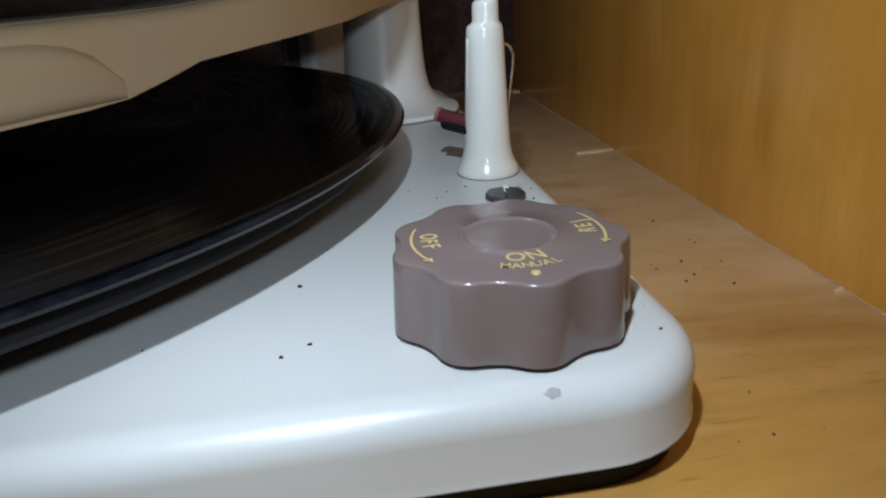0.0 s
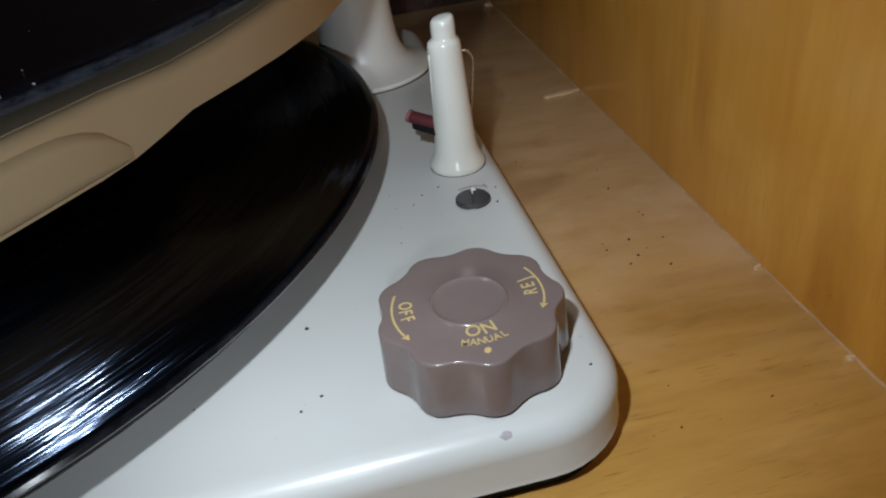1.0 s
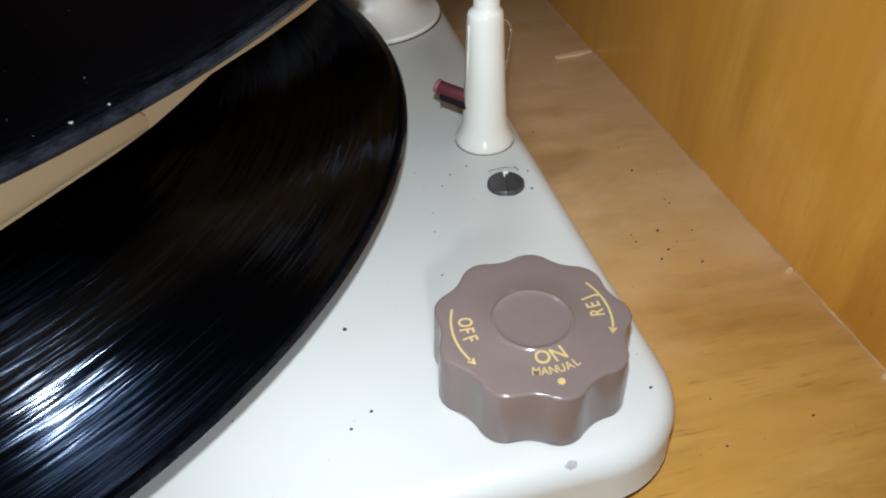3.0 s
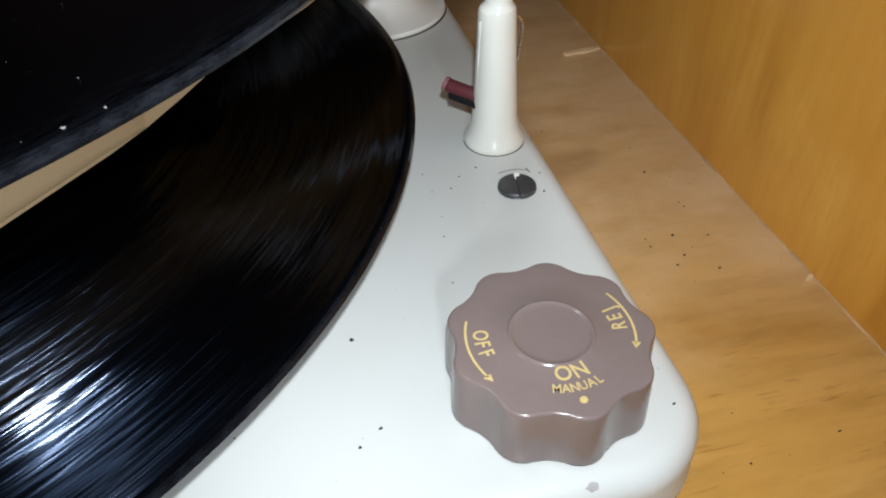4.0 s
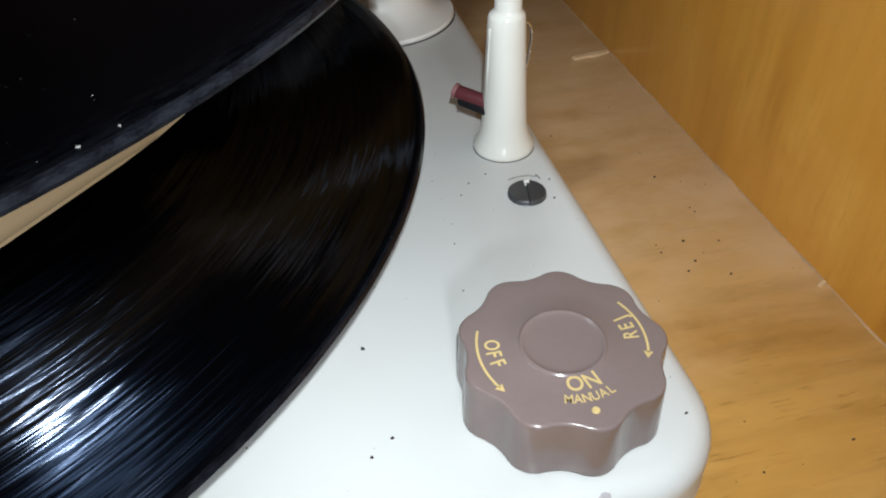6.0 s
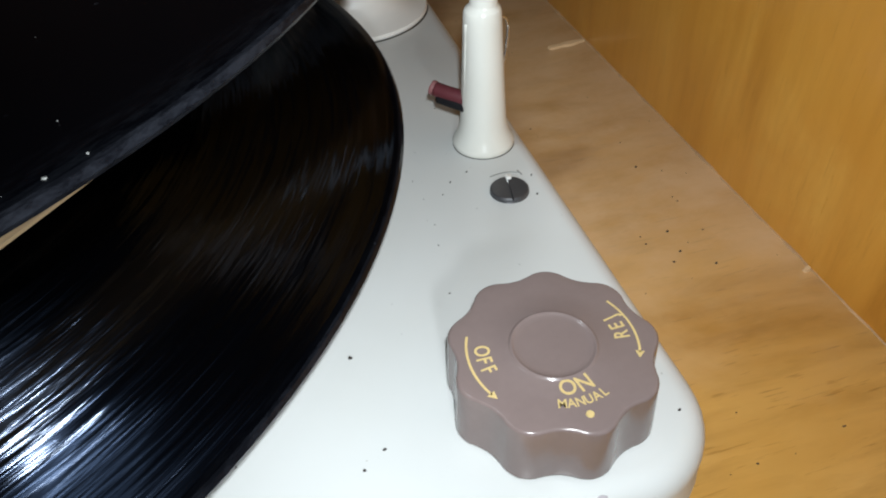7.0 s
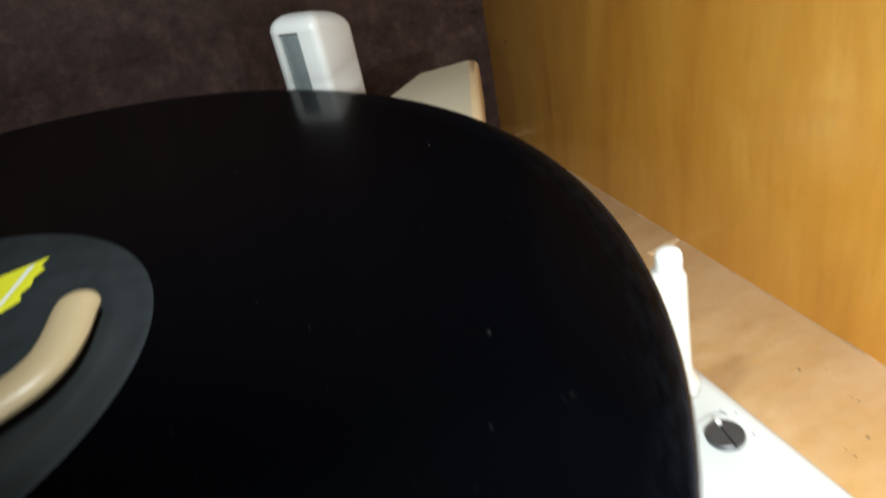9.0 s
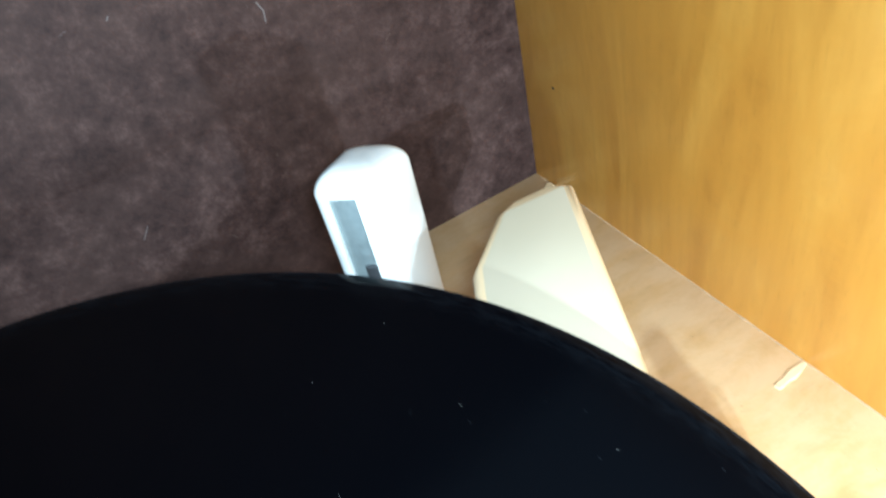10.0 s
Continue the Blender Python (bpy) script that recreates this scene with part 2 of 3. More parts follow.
WIRE = plain("bright_wire", (0.62, 0.62, 0.6), 0.25, 0.95, 500, 0.15)
RED = plain("maroon_rubber", (0.11, 0.026, 0.032), 0.42, 0.0, 700, 0.25)
RUBBER = plain("black_rubber", (0.009, 0.009, 0.0105), 0.55, 0.0, 500, 0.3)
RUBBER.node_tree.nodes["Principled BSDF"].inputs["Specular IOR Level"].default_value = 0.2
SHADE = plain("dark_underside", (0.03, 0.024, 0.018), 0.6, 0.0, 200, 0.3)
LABEL = plain("charcoal_label", (0.022, 0.026, 0.028), 0.42, 0.0, 160, 0.5, 0.25)
YELLOW = plain("yellow_print", (0.72, 0.68, 0.03), 0.5, 0.0, 300, 0.1)
WHITE = plain("white_print", (0.75, 0.75, 0.68), 0.5, 0.0, 300, 0.1)
CRUMB = plain("dark_crumb", (0.03, 0.022, 0.018), 0.8, 0.0, 900, 0.4)
LILAC = plain("worn_primer", (0.40, 0.37, 0.385), 0.5, 0.0, 900, 0.35)
SCUFF = plain("brown_scuff", (0.13, 0.095, 0.085), 0.6, 0.0, 900, 0.3)
INK = plain("grey_ink", (0.22, 0.22, 0.21), 0.5, 0.0, 900, 0.2)
SEAM = plain("soiled_raw_wood", (0.42, 0.25, 0.125), 0.8, 0.0, 90, 0.6, 0.4)
CHIP = plain("raw_wood", (0.60, 0.40, 0.215), 0.7, 0.0, 400, 0.25, 0.4)
VINYL = vinyl("black_vinyl", 0.1507, 0.66, 0.012, 0.22, 0.04)
DUSTY = vinyl("dusty_black_vinyl", 0.1507, 0.006, 0.03, 0.16, 0.045)
PLY = wood("plywood", (0.72, 0.44, 0.15), (0.60, 0.33, 0.085), (0.42, 0.20, 0.035), 0, 0.34, 0.9, 0.25, 0.72, (0.58, 0.31, 0.07), (0.76, 0.535, 0.32), 0.6)
HONEY = wood("honey_veneer", (0.60, 0.305, 0.054), (0.535, 0.250, 0.038), (0.42, 0.178, 0.024), 2, 0.30, 1.7, 0.40, 0.24, (0.51, 0.224, 0.029))


def hardboard():
    m = Mat("brown_hardboard", 0.5)
    v = m.coords()
    a, b = m.noise(v, 130, 8, 0.74, 0.1), m.noise(v, 22, 5, 0.65)
    fleck = m.noise(m.coords((1, 1, 0.6)), 160, 3, 0.6, 1.5)
    c = m.ramp(a, [(0.34, (0.026, 0.0135, 0.0118)), (0.52, (0.055, 0.030, 0.0255)), (0.72, (0.112, 0.066, 0.056))])
    c = m.mix(m.ramp(b, [(0.4, (0, 0, 0)), (0.7, (0.5, 0.5, 0.5))]), c, (0.066, 0.038, 0.031))
    c = m.mix(m.ramp(fleck, [(0.7, (0, 0, 0)), (0.78, (0.35, 0.35, 0.35))]), c, (0.2, 0.14, 0.11))
    m.colour(c).rough(a, 0.55, 0.8).bump(a, 0.25, 0.0006)
    m.b.inputs["Specular IOR Level"].default_value = 0.18
    return m.m


BOARD = hardboard()

# ---- mesh helpers ----


def mesh(name, verts, faces, smooth=True, angle=40):
    me = bpy.data.meshes.new(name)
    me.from_pydata([tuple(v) for v in verts], [], faces)
    bm = bmesh.new()
    bm.from_mesh(me)
    bmesh.ops.recalc_face_normals(bm, faces=bm.faces)
    for f in bm.faces:
        f.smooth = smooth
    for e in bm.edges:
        if len(e.link_faces) == 2 and e.calc_face_angle(0) > radians(angle):
            e.smooth = False
    bm.to_mesh(me)
    bm.free()
    return me


def part(name, me, material, parent=None, label="", m=None):
    ob = new(name, me)
    if not me.materials:
        me.materials.append(material)
    ob.parent = parent
    if m is not None:
        ob.matrix_basis = m
    if label:
        ob["label"] = label
    return ob


def thing(name, label, category, m=None, **more):
    ob = new(name)
    ob.empty_display_size = 0.02
    if m is not None:
        ob.matrix_basis = m
    return tagged(ob, label, category, **more)


def loft(name, rings, caps=(True, True), **k):
    """Closed rings of equal length, joined one to the next."""
    n = len(rings[0])
    verts = [v for ring in rings for v in ring]
    faces = [(i * n + j, i * n + (j + 1) % n, (i + 1) * n + (j + 1) % n, (i + 1) * n + j) for i in range(len(rings) - 1) for j in range(n)]
    if caps[0]:
        faces.append(tuple(range(n))[::-1])
    if caps[1]:
        faces.append(tuple((len(rings) - 1) * n + j for j in range(n)))
    return mesh(name, verts, faces, **k)


def lathe(name, profile, n=96, **k):
    """Profile of (radius, height), turned round z; closed at both ends."""
    rings = [[(r * math.cos(a), r * math.sin(a), z) for a in (2 * math.pi * j / n for j in range(n))] for r, z in profile]
    return loft(name, rings, **k)


def rounded(w, d, r, n=6, cx=0.0, cy=0.0):
    """Outline of a rounded rectangle, anticlockwise."""
    pts = []
    for sx, sy, a0 in ((1, 1, 0), (-1, 1, 90), (-1, -1, 180), (1, -1, 270)):
        for i in range(n + 1):
            a = radians(a0 + 90 * i / n)
            pts.append((cx + sx * (w / 2 - r) + r * math.cos(a), cy + sy * (d / 2 - r) + r * math.sin(a)))
    return pts


def slab(name, x0, x1, y0, y1, z0, z1, bevel=0.0008, **k):
    """A board with eased edges."""
    w, d, cx, cy = x1 - x0, y1 - y0, (x0 + x1) / 2, (y0 + y1) / 2
    b = min(bevel, w / 3, d / 3, (z1 - z0) / 3)
    ring = lambda inset, z: [(x, y, z) for x, y in rounded(w - 2 * inset, d - 2 * inset, b, 2, cx, cy)]
    return loft(name, [ring(b, z0), ring(0, z0 + b), ring(0, z1 - b), ring(b, z1)], **k)


def tube(name, path, radius, n=12, **k):
    """A round bar along a path, with rounded ends; radius may be a list."""
    pts = [Vector(p) for p in path]
    radii = radius if isinstance(radius, (list, tuple)) else [radius] * len(pts)
    rings, up = [], Vector((0, 0, 1))
    for i, p in enumerate(pts):
        d = (pts[min(i + 1, len(pts) - 1)] - pts[max(i - 1, 0)]).normalized()
        side = d.cross(up) if abs(d.z) < 0.95 else d.cross(Vector((0, 1, 0)))
        side.normalize()
        top = side.cross(d)
        ring = lambda c, r: [c + (side * math.cos(a) + top * math.sin(a)) * r for a in (2 * math.pi * j / n for j in range(n))]
        if i == 0:
            rings += [ring(p - d * radii[0] * 0.6, radii[0] * 0.55), ring(p - d * radii[0] * 0.25, radii[0] * 0.88)]
        rings.append(ring(p, radii[i]))
        if i == len(pts) - 1:
            rings += [ring(p + d * radii[i] * 0.25, radii[i] * 0.88), ring(p + d * radii[i] * 0.6, radii[i] * 0.55)]
    return loft(name, rings, **k)


def smooth_path(points, steps=8):
    """A Catmull-Rom curve through the points."""
    p = [Vector(q) for q in points]
    p = [2 * p[0] - p[1], *p, 2 * p[-1] - p[-2]]
    out = []
    for i in range(1, len(p) - 2):
        for j in range(steps):
            t = j / steps
            a, b, c, d = p[i - 1 : i + 3]
            out.append(0.5 * (2 * b + (c - a) * t + (2 * a - 5 * b + 4 * c - d) * t * t + (3 * b - a - 3 * c + d) * t**3))
    return out + [p[-2]]


# ---- the cabinet ----
FLOOR, WALL, REAR, HIGH = -0.0178, 0.1033, 0.4195, 0.36
LEFT, FRONT = -0.375, -0.075

ob = part("floor", slab("floor", LEFT - 0.002, WALL + 0.002, FRONT, REAR + 0.002, FLOOR - 0.012, FLOOR), PLY)
tagged(ob, "light tan plywood motor board of the cabinet", "board", kind="structure")
ob = part("wall_east", slab("wall_east", WALL, WALL + 0.016, FRONT, REAR + 0.006, FLOOR - 0.03, HIGH), HONEY)
tagged(ob, "honey-varnished wooden cabinet side with upright grain", "wall", kind="structure")
ob = part("wall_west", slab("wall_west", LEFT - 0.016, LEFT - 0.0006, FRONT, REAR + 0.006, FLOOR - 0.03, HIGH), HONEY)
tagged(ob, "honey-varnished wooden cabinet side", "wall", kind="structure")
ob = part("wall_north", slab("wall_north", LEFT - 0.002, WALL + 0.002, REAR, REAR + 0.005, FLOOR - 0.03, HIGH), BOARD)
tagged(ob, "dark brown mottled hardboard cabinet back", "wall", kind="structure")
# added rail, never in view; dark so the record mirrors less brown
ob = part("wall_south", slab("wall_south", LEFT, WALL - 0.0006, FRONT - 0.016, FRONT - 0.0006, FLOOR - 0.03, 0.012), BOARD)
tagged(ob, "unseen low dark brown front rail, added to close the cabinet", "wall", kind="structure")


def scuff(points, w):
    verts, faces = [], []
    for x, z in points:
        verts += [(x - w, REAR - 0.0003, z), (x + w, REAR - 0.0003, z + w * 0.6)]
    faces = [(2 * i, 2 * i + 1, 2 * i + 3, 2 * i + 2) for i in range(len(points) - 1)]
    return mesh("scuff", verts, faces, smooth=False)


east = bpy.data.objects["wall_east"]
hole = lathe("nail_hole", [(0.0007, 0.0), (0.0006, 0.00008), (0.0002, 0.0001)], 12)
part("nail_hole", hole, SHADE, east, "small dark nail hole", pose(WALL, 0.3991, 0.0363, 0, -90, 0))
back = bpy.data.objects["wall_north"]
part("scuff", scuff([(0.0040, 0.1060), (0.0054, 0.1024), (0.0048, 0.0986)], 0.0003), SCUFF, back, "pale scuff on the hardboard")
part("scuff", scuff([(-0.0408, 0.1172), (-0.0400, 0.1183), (-0.0385, 0.1188)], 0.0004), SCUFF, back, "pale scuff on the hardboard")
part("scuff", scuff([(-0.0550, 0.1178), (-0.0540, 0.1184), (-0.0526, 0.1186)], 0.0003), SCUFF, back, "pale scuff on the hardboard")
part("scuff", scuff([(-0.0610, 0.0475), (-0.0622, 0.0460), (-0.0645, 0.0430)], 0.0003), SCUFF, back, "pale scuff on the hardboard")

# ---- the record changer ----
changer = thing("record_changer", "old white record changer with a brown control knob", "record player")
DX0, DX1, DY0, DY1 = -0.2990, 0.0495, 0.0905, 0.3440


def deck_ring(inset, z, n=10):
    return [(x, y, z) for x, y in rounded(DX1 - DX0 - 2 * inset, DY1 - DY0 - 2 * inset, max(0.002, 0.0188 - inset), n, (DX0 + DX1) / 2, (DY0 + DY1) / 2)]


edge = []
for i in range(9):
    a = radians(90 * i / 8)
    edge.append(deck_ring(0.0052 * (1 - math.sin(a)), -0.0052 * (1 - math.cos(a))))
rings = [deck_ring(0.03, 0.0)] + [deck_ring(0.0065, -0.00002)] + edge + [deck_ring(0.0, -0.0112), deck_ring(-0.0003, -0.0126), deck_ring(0.0006, -0.0132), deck_ring(0.0016, -0.0126)]
deck = part("deck_plate", loft("deck_plate", rings, caps=(True, False)), DECK, changer, "white enamelled pressed steel deck plate with rounded edges")
# recessed block, black in place of the shadow gap below the deck edge
under = [deck_ring(0.0022, -0.006), deck_ring(0.0022, FLOOR)]
part("base_gap_fill", loft("base_gap_fill", under), RUBBER, changer, "black recessed base, dark for the shadow gap under the deck edge")


def rim_drop(y):
    """How far the deck has curved down at y, near its front edge."""
    d = max(0.0, DY0 + 0.0052 - y)
    return 0.0052 - math.sqrt(max(0.0, 0.0052**2 - d * d))


def blot(name, x, y, r, seed, squash=1.0, n=14):
    """A flat stain that follows the curve of the deck."""
    rng = random.Random(seed)
    k = [0.8 + 0.4 * rng.random() for _ in range(n)]

    def ring(f, dz):
        pts = [(x + f * r * k[j] * math.cos(2 * math.pi * j / n), y + f * r * k[j] * squash * math.sin(2 * math.pi * j / n)) for j in range(n)]
        return [(px, py, dz - rim_drop(py)) for px, py in pts]

    return loft(name, [ring(1, 0.00001), ring(0.85, 0.00005), ring(0.5, 0.00006), ring(0.1, 0.00006)], caps=(False, True))


part("paint_chip", blot("paint_chip", 0.0230, 0.0926, 0.0012, 3, 0.5), LILAC, deck, "small grey chip in the enamel")

# control knob
KX, KY, KTOP = 0.0228, 0.1142, 0.0133
knob = new("control_knob")
knob.parent = changer
knob.location = (KX, KY, 0)
knob["label"] = "glossy taupe-brown scalloped control knob with gold lettering"


def knob_ring(r, z, amp=1.0, n=144):
    pts = []
    for j in range(n):
        a = 2 * math.pi * j / n
        w = math.cos(9 * (a - radians(72)))
        s = r + amp * 0.00082 * (0.75 * w + 0.25 * math.copysign(math.sqrt(abs(w)), w))
        pts.append((s * math.cos(a), s * math.sin(a), z))
    return pts


rings = [knob_ring(0.0174, 0.0006), knob_ring(0.0180, 0.0009), knob_ring(0.0180, 0.0016)]
rings += [knob_ring(0.0180 - 0.0005 * i / 5, 0.0016 + (KTOP - 0.0024) * i / 5) for i in range(1, 6)]
rings += [knob_ring(0.0175 - 0.0006 * (1 - math.cos(radians(18 * i))), KTOP - 0.0008 + 0.0006 * math.sin(radians(18 * i)), 1 - 0.02 * i) for i in range(1, 6)]
rings += [knob_ring(0.0158, KTOP - 0.00016, 0.75), knob_ring(0.0130, KTOP - 0.00004, 0.0), knob_ring(0.0078, KTOP - 0.00004, 0.0), knob_ring(0.0075, KTOP + 0.00012, 0), knob_ring(0.00735, KTOP + 0.00034, 0), knob_ring(0.0071, KTOP + 0.00036, 0), knob_ring(0.00695, KTOP + 0.0002, 0)]
rings += [knob_ring(0.0066, KTOP + 0.00004, 0), knob_ring(0.0058, KTOP - 0.00004, 0), knob_ring(0.0040, KTOP - 0.00008, 0), knob_ring(0.0012, KTOP - 0.0001, 0)]
part("knob_body", loft("knob_body", rings, angle=60), BROWN, knob)


def glyphs(word, radius, height, mid, step, squeeze=1.0):
    """A word set round the knob, tops of the letters to the middle."""
    verts, faces = [], []
    for i, ch in enumerate(word):
        cu = bpy.data.curves.new("glyph", "FONT")
        cu.body, cu.size, cu.align_x = ch, height / 0.72, "CENTER"
        cu.extrude, cu.resolution_u, cu.offset = 0.00003, 4, height * 0.02
        tmp = new("glyph", cu)
        dg = bpy.context.evaluated_depsgraph_get()
        me = bpy.data.meshes.new_from_object(tmp.evaluated_get(dg))
        a = radians(mid + (i - (len(word) - 1) / 2) * step)
        m = Matrix.Translation((radius * math.cos(a), radius * math.sin(a), KTOP + 0.00007)) @ Matrix.Rotation(a + math.pi / 2, 4, "Z") @ Matrix.Diagonal((0.92 * squeeze, 1, 1, 1)) @ Matrix.Translation((0, -height / 2, 0))
        base = len(verts)
        verts += [m @ v.co for v in me.vertices]
        faces += [tuple(base + k for k in p.vertices) for p in me.polygons]
        bpy.data.objects.remove(tmp)
        bpy.data.meshes.remove(me)
    return mesh("lettering", verts, faces, smooth=False)


for word, radius, height, mid, step, squeeze in (("OFF", 0.0121, 0.0027, 178, 9.6, 0.85), ("ON", 0.0089, 0.0030, 271, 18.5, 0.95), ("MANUAL", 0.0120, 0.0017, 271, 6.9, 0.95), ("REJ", 0.0118, 0.0027, 2, 9.8, 0.85)):
    part("lettering", glyphs(word, radius, height, mid, step, squeeze), GOLD, knob, "gold printed word " + word)


def arc_arrow(a0, a1, r, w=0.00022):
    n, verts, faces = 20, [], []
    turn = 1 if a1 > a0 else -1
    for i in range(n + 1):
        a = radians(a0 + (a1 - a0) * i / n)
        for d in (-w, w):
            verts.append(((r + d) * math.cos(a), (r + d) * math.sin(a), KTOP + 0.00008))
    faces = [(2 * i, 2 * i + 1, 2 * i + 3, 2 * i + 2) for i in range(n)]
    b = len(verts)
    for da, d in ((-1, -0.0008), (-1, 0.0008), (5, 0)):
        a = radians(a1 + turn * da)
        verts.append(((r + d) * math.cos(a), (r + d) * math.sin(a), KTOP + 0.00008))
    return mesh("arrow", verts, [*faces, (b, b + 1, b + 2)], smooth=False)


part("arrow", arc_arrow(155, 206, 0.0148), GOLD, knob, "gold printed curved arrow")
part("arrow", arc_arrow(26, -25, 0.0143), GOLD, knob, "gold printed curved arrow")
part("index_dot", lathe("index_dot", [(0.0007, KTOP - 0.0001), (0.0006, KTOP + 0.0001)], 20), GOLD, knob, "gold index dot", pose(0, -0.0146, 0))

# pickup rest
post = new("arm_rest_post")
post.parent = changer
post.location = (0.0375, 0.1945, 0)
post["label"] = "cream plastic pickup rest post with flared foot"
profile = [(0.0079, 0.0), (0.0081, 0.0005), (0.0081, 0.0012), (0.0078, 0.0020), (0.0071, 0.0032), (0.0065, 0.0048), (0.0061, 0.0066), (0.0059, 0.0085), (0.0053, 0.020), (0.0047, 0.0335), (0.0045, 0.0364), (0.0042, 0.0373), (0.0037, 0.0377), (0.0035, 0.0383), (0.0035, 0.0415), (0.0033, 0.0427), (0.0028, 0.0432), (0.0012, 0.0433)]
body = lathe("post_body", profile, 48, angle=55)
for v in body.vertices:
    # the tip is cut on a slant and its shoulder is worn down on one side
    if v.co.z > 0.0374:
        v.co.x, v.co.z = v.co.x * 0.92 + 0.0003, v.co.z + 0.16 * v.co.x * min(1.0, (v.co.z - 0.0374) / 0.005)
    elif v.co.z > 0.0330 and v.co.x < -0.002:
        v.co.z -= 0.0004
part("post_body", body, CREAM, post)
flash = [(-0.0056 + 0.0011 * i / 9, -0.0012, 0.0065 + 0.0275 * i / 9) for i in range(10)]
part("mould_seam", tube("mould_seam", flash, [0.0002 + 0.0003 * ((i * 7) % 4) / 4 * (i > 5) for i in range(10)], 8), CREAM, post, "ragged mould seam down the post")
# thin ring coloured for gap dirt and the contact shadow at the foot
part("foot_gap", lathe("foot_gap", [(0.00815, 0.0), (0.00814, 0.0001), (0.0078, 0.0001)], 48), SHADE, post, "dark line of gap dirt and contact shade round the foot")
wire = smooth_path([(0.0040, 0.0050, 0.0040), (0.0066, 0.0054, 0.0140), (0.0084, 0.0055, 0.0262), (0.0082, 0.0055, 0.0298), (0.0066, 0.0050, 0.0316), (0.0030, 0.0040, 0.0318)], 5)
part("wire_clip", tube("wire_clip", wire, 0.0004, 8), WIRE, post, "thin bent metal wire clip")
rod = [(-0.0025, -0.0010, 0.0126), (-0.0052, 0.0018, 0.0134), (-0.0103, 0.0062, 0.0144)]
part("sleeve", tube("sleeve", rod, 0.0019, 16), RED, post, "maroon rubber sleeve on the rest's wire")

mouth = Matrix.Translation((-0.0110, 0.0068, 0.0147)) @ Vector((-0.0051, 0.0048, 0.0018)).to_track_quat("Z", "Y").to_matrix().to_4x4()
part("sleeve_mouth", lathe("sleeve_mouth", [(0.0019, -0.0004), (0.0020, 0.0003), (0.0019, 0.0006), (0.0015, 0.0006), (0.0013, 0.0002)], 20), plain("faded_maroon", (0.24, 0.10, 0.10), 0.5, 0.0, 900, 0.3), post, "faded open end of the rubber sleeve", mouth)

# added dark bar, standing in for the shade and shadow under the sleeve
sleeve_shade = [(-0.0034, -0.0018, 0.0110), (-0.0052, 0.0004, 0.0116), (-0.0101, 0.0050, 0.0125)]
part("sleeve_shade", tube("sleeve_shade", sleeve_shade, 0.0014, 10), RUBBER, post, "dark bar added as the shade under the sleeve")

# set-down adjusting screw
screw = new("adjusting_screw")
screw.parent = changer
screw.location = (0.0366, 0.1722, 0)
screw["label"] = "dark steel slotted adjusting screw"


def screw_half(side):
    n, r, w = 20, 0.0047, 0.00022
    a0 = math.asin(w / r)
    arc = [(r * math.cos(a), r * math.sin(a)) for a in (a0 + (math.pi - 2 * a0) * i / n for i in range(n + 1))]
    ring = lambda f, z: [(x * f, side * (w + (y - w) * f), z) for x, y in arc]
    return loft("head_half", [ring(1, 0.0), ring(1, 0.0007), ring(0.93, 0.0010)], smooth=False)


for side in (1, -1):
    part("head_half", screw_half(side), SCREW, screw, m=pose(0, 0, 0.0002, 0, 0, 80))
part("slot_floor", lathe("slot_floor", [(0.0048, 0.0), (0.0046, 0.0003)], 32), SCREW, screw)
part("index_notch", slab("index_notch", -0.0007, 0.0007, 0.0032, 0.0050, 0.0, 0.0016, 0.0002), IVORY, screw, "white index mark", pose(0, 0, 0, 0, 0, -16))
bits = [(0.0341, 0.1792), (0.0365, 0.1797), (0.0390, 0.1796), (0.0412, 0.1786)]
path = smooth_path([(x, y, 0.00002) for x, y in bits], 6)
part("scale_mark", tube("scale_mark", path, 0.00016, 6), INK, deck, "thin grey printed adjustment arc")
part("scale_mark", tube("scale_mark", [(0.0414, 0.1794, 0.00002), (0.0418, 0.1776, 0.00002)], 0.00022, 6), INK, deck, "short grey printed adjustment tick")

# platter and spindle
CX, CY = -0.1327, 0.2168
hub = pose(CX, CY, 0)
platter = part("platter", lathe("platter", [(0.118, 0.0022), (0.126, 0.0026), (0.134, 0.0074), (0.1440, 0.0092), (0.1450, 0.0104), (0.1446, 0.0126), (0.124, 0.0130)], 128), RUBBER, changer, "dark platter under the records", hub)
part("mat", lathe("mat", [(0.1400, 0.0130), (0.1405, 0.0134), (0.1400, 0.0147), (0.010, 0.0148)], 128), RUBBER, platter)
part("spindle", lathe("spindle", [(0.0035, 0.012), (0.0035, 0.0655), (0.0046, 0.0665), (0.0046, 0.0685), (0.0034, 0.0687), (0.0034, 0.080), (0.0026, 0.083), (0.001, 0.0845)], 24), STEEL, changer, "steel spindle", hub)

# pickup pedestal
pedestal = [(0.0266, 0.0), (0.0270, 0.0008), (0.0266, 0.0018), (0.0240, 0.0027), (0.0205, 0.0040), (0.0178, 0.0062), (0.0160, 0.0096), (0.0150, 0.0145), (0.0144, 0.0220), (0.0140, 0.0320), (0.0138, 0.0440)]
part("pedestal", lathe("pedestal", pedestal, 72), IVORY, changer, "white flared pickup pedestal", pose(0.0200, 0.2880, 0))

part("pedestal_gap", lathe("pedestal_gap", [(0.0273, 0.0), (0.0272, 0.00015), (0.0262, 0.00015)], 72), SHADE, changer, "thin dark line round the pedestal base", pose(0.0200, 0.2880, 0))

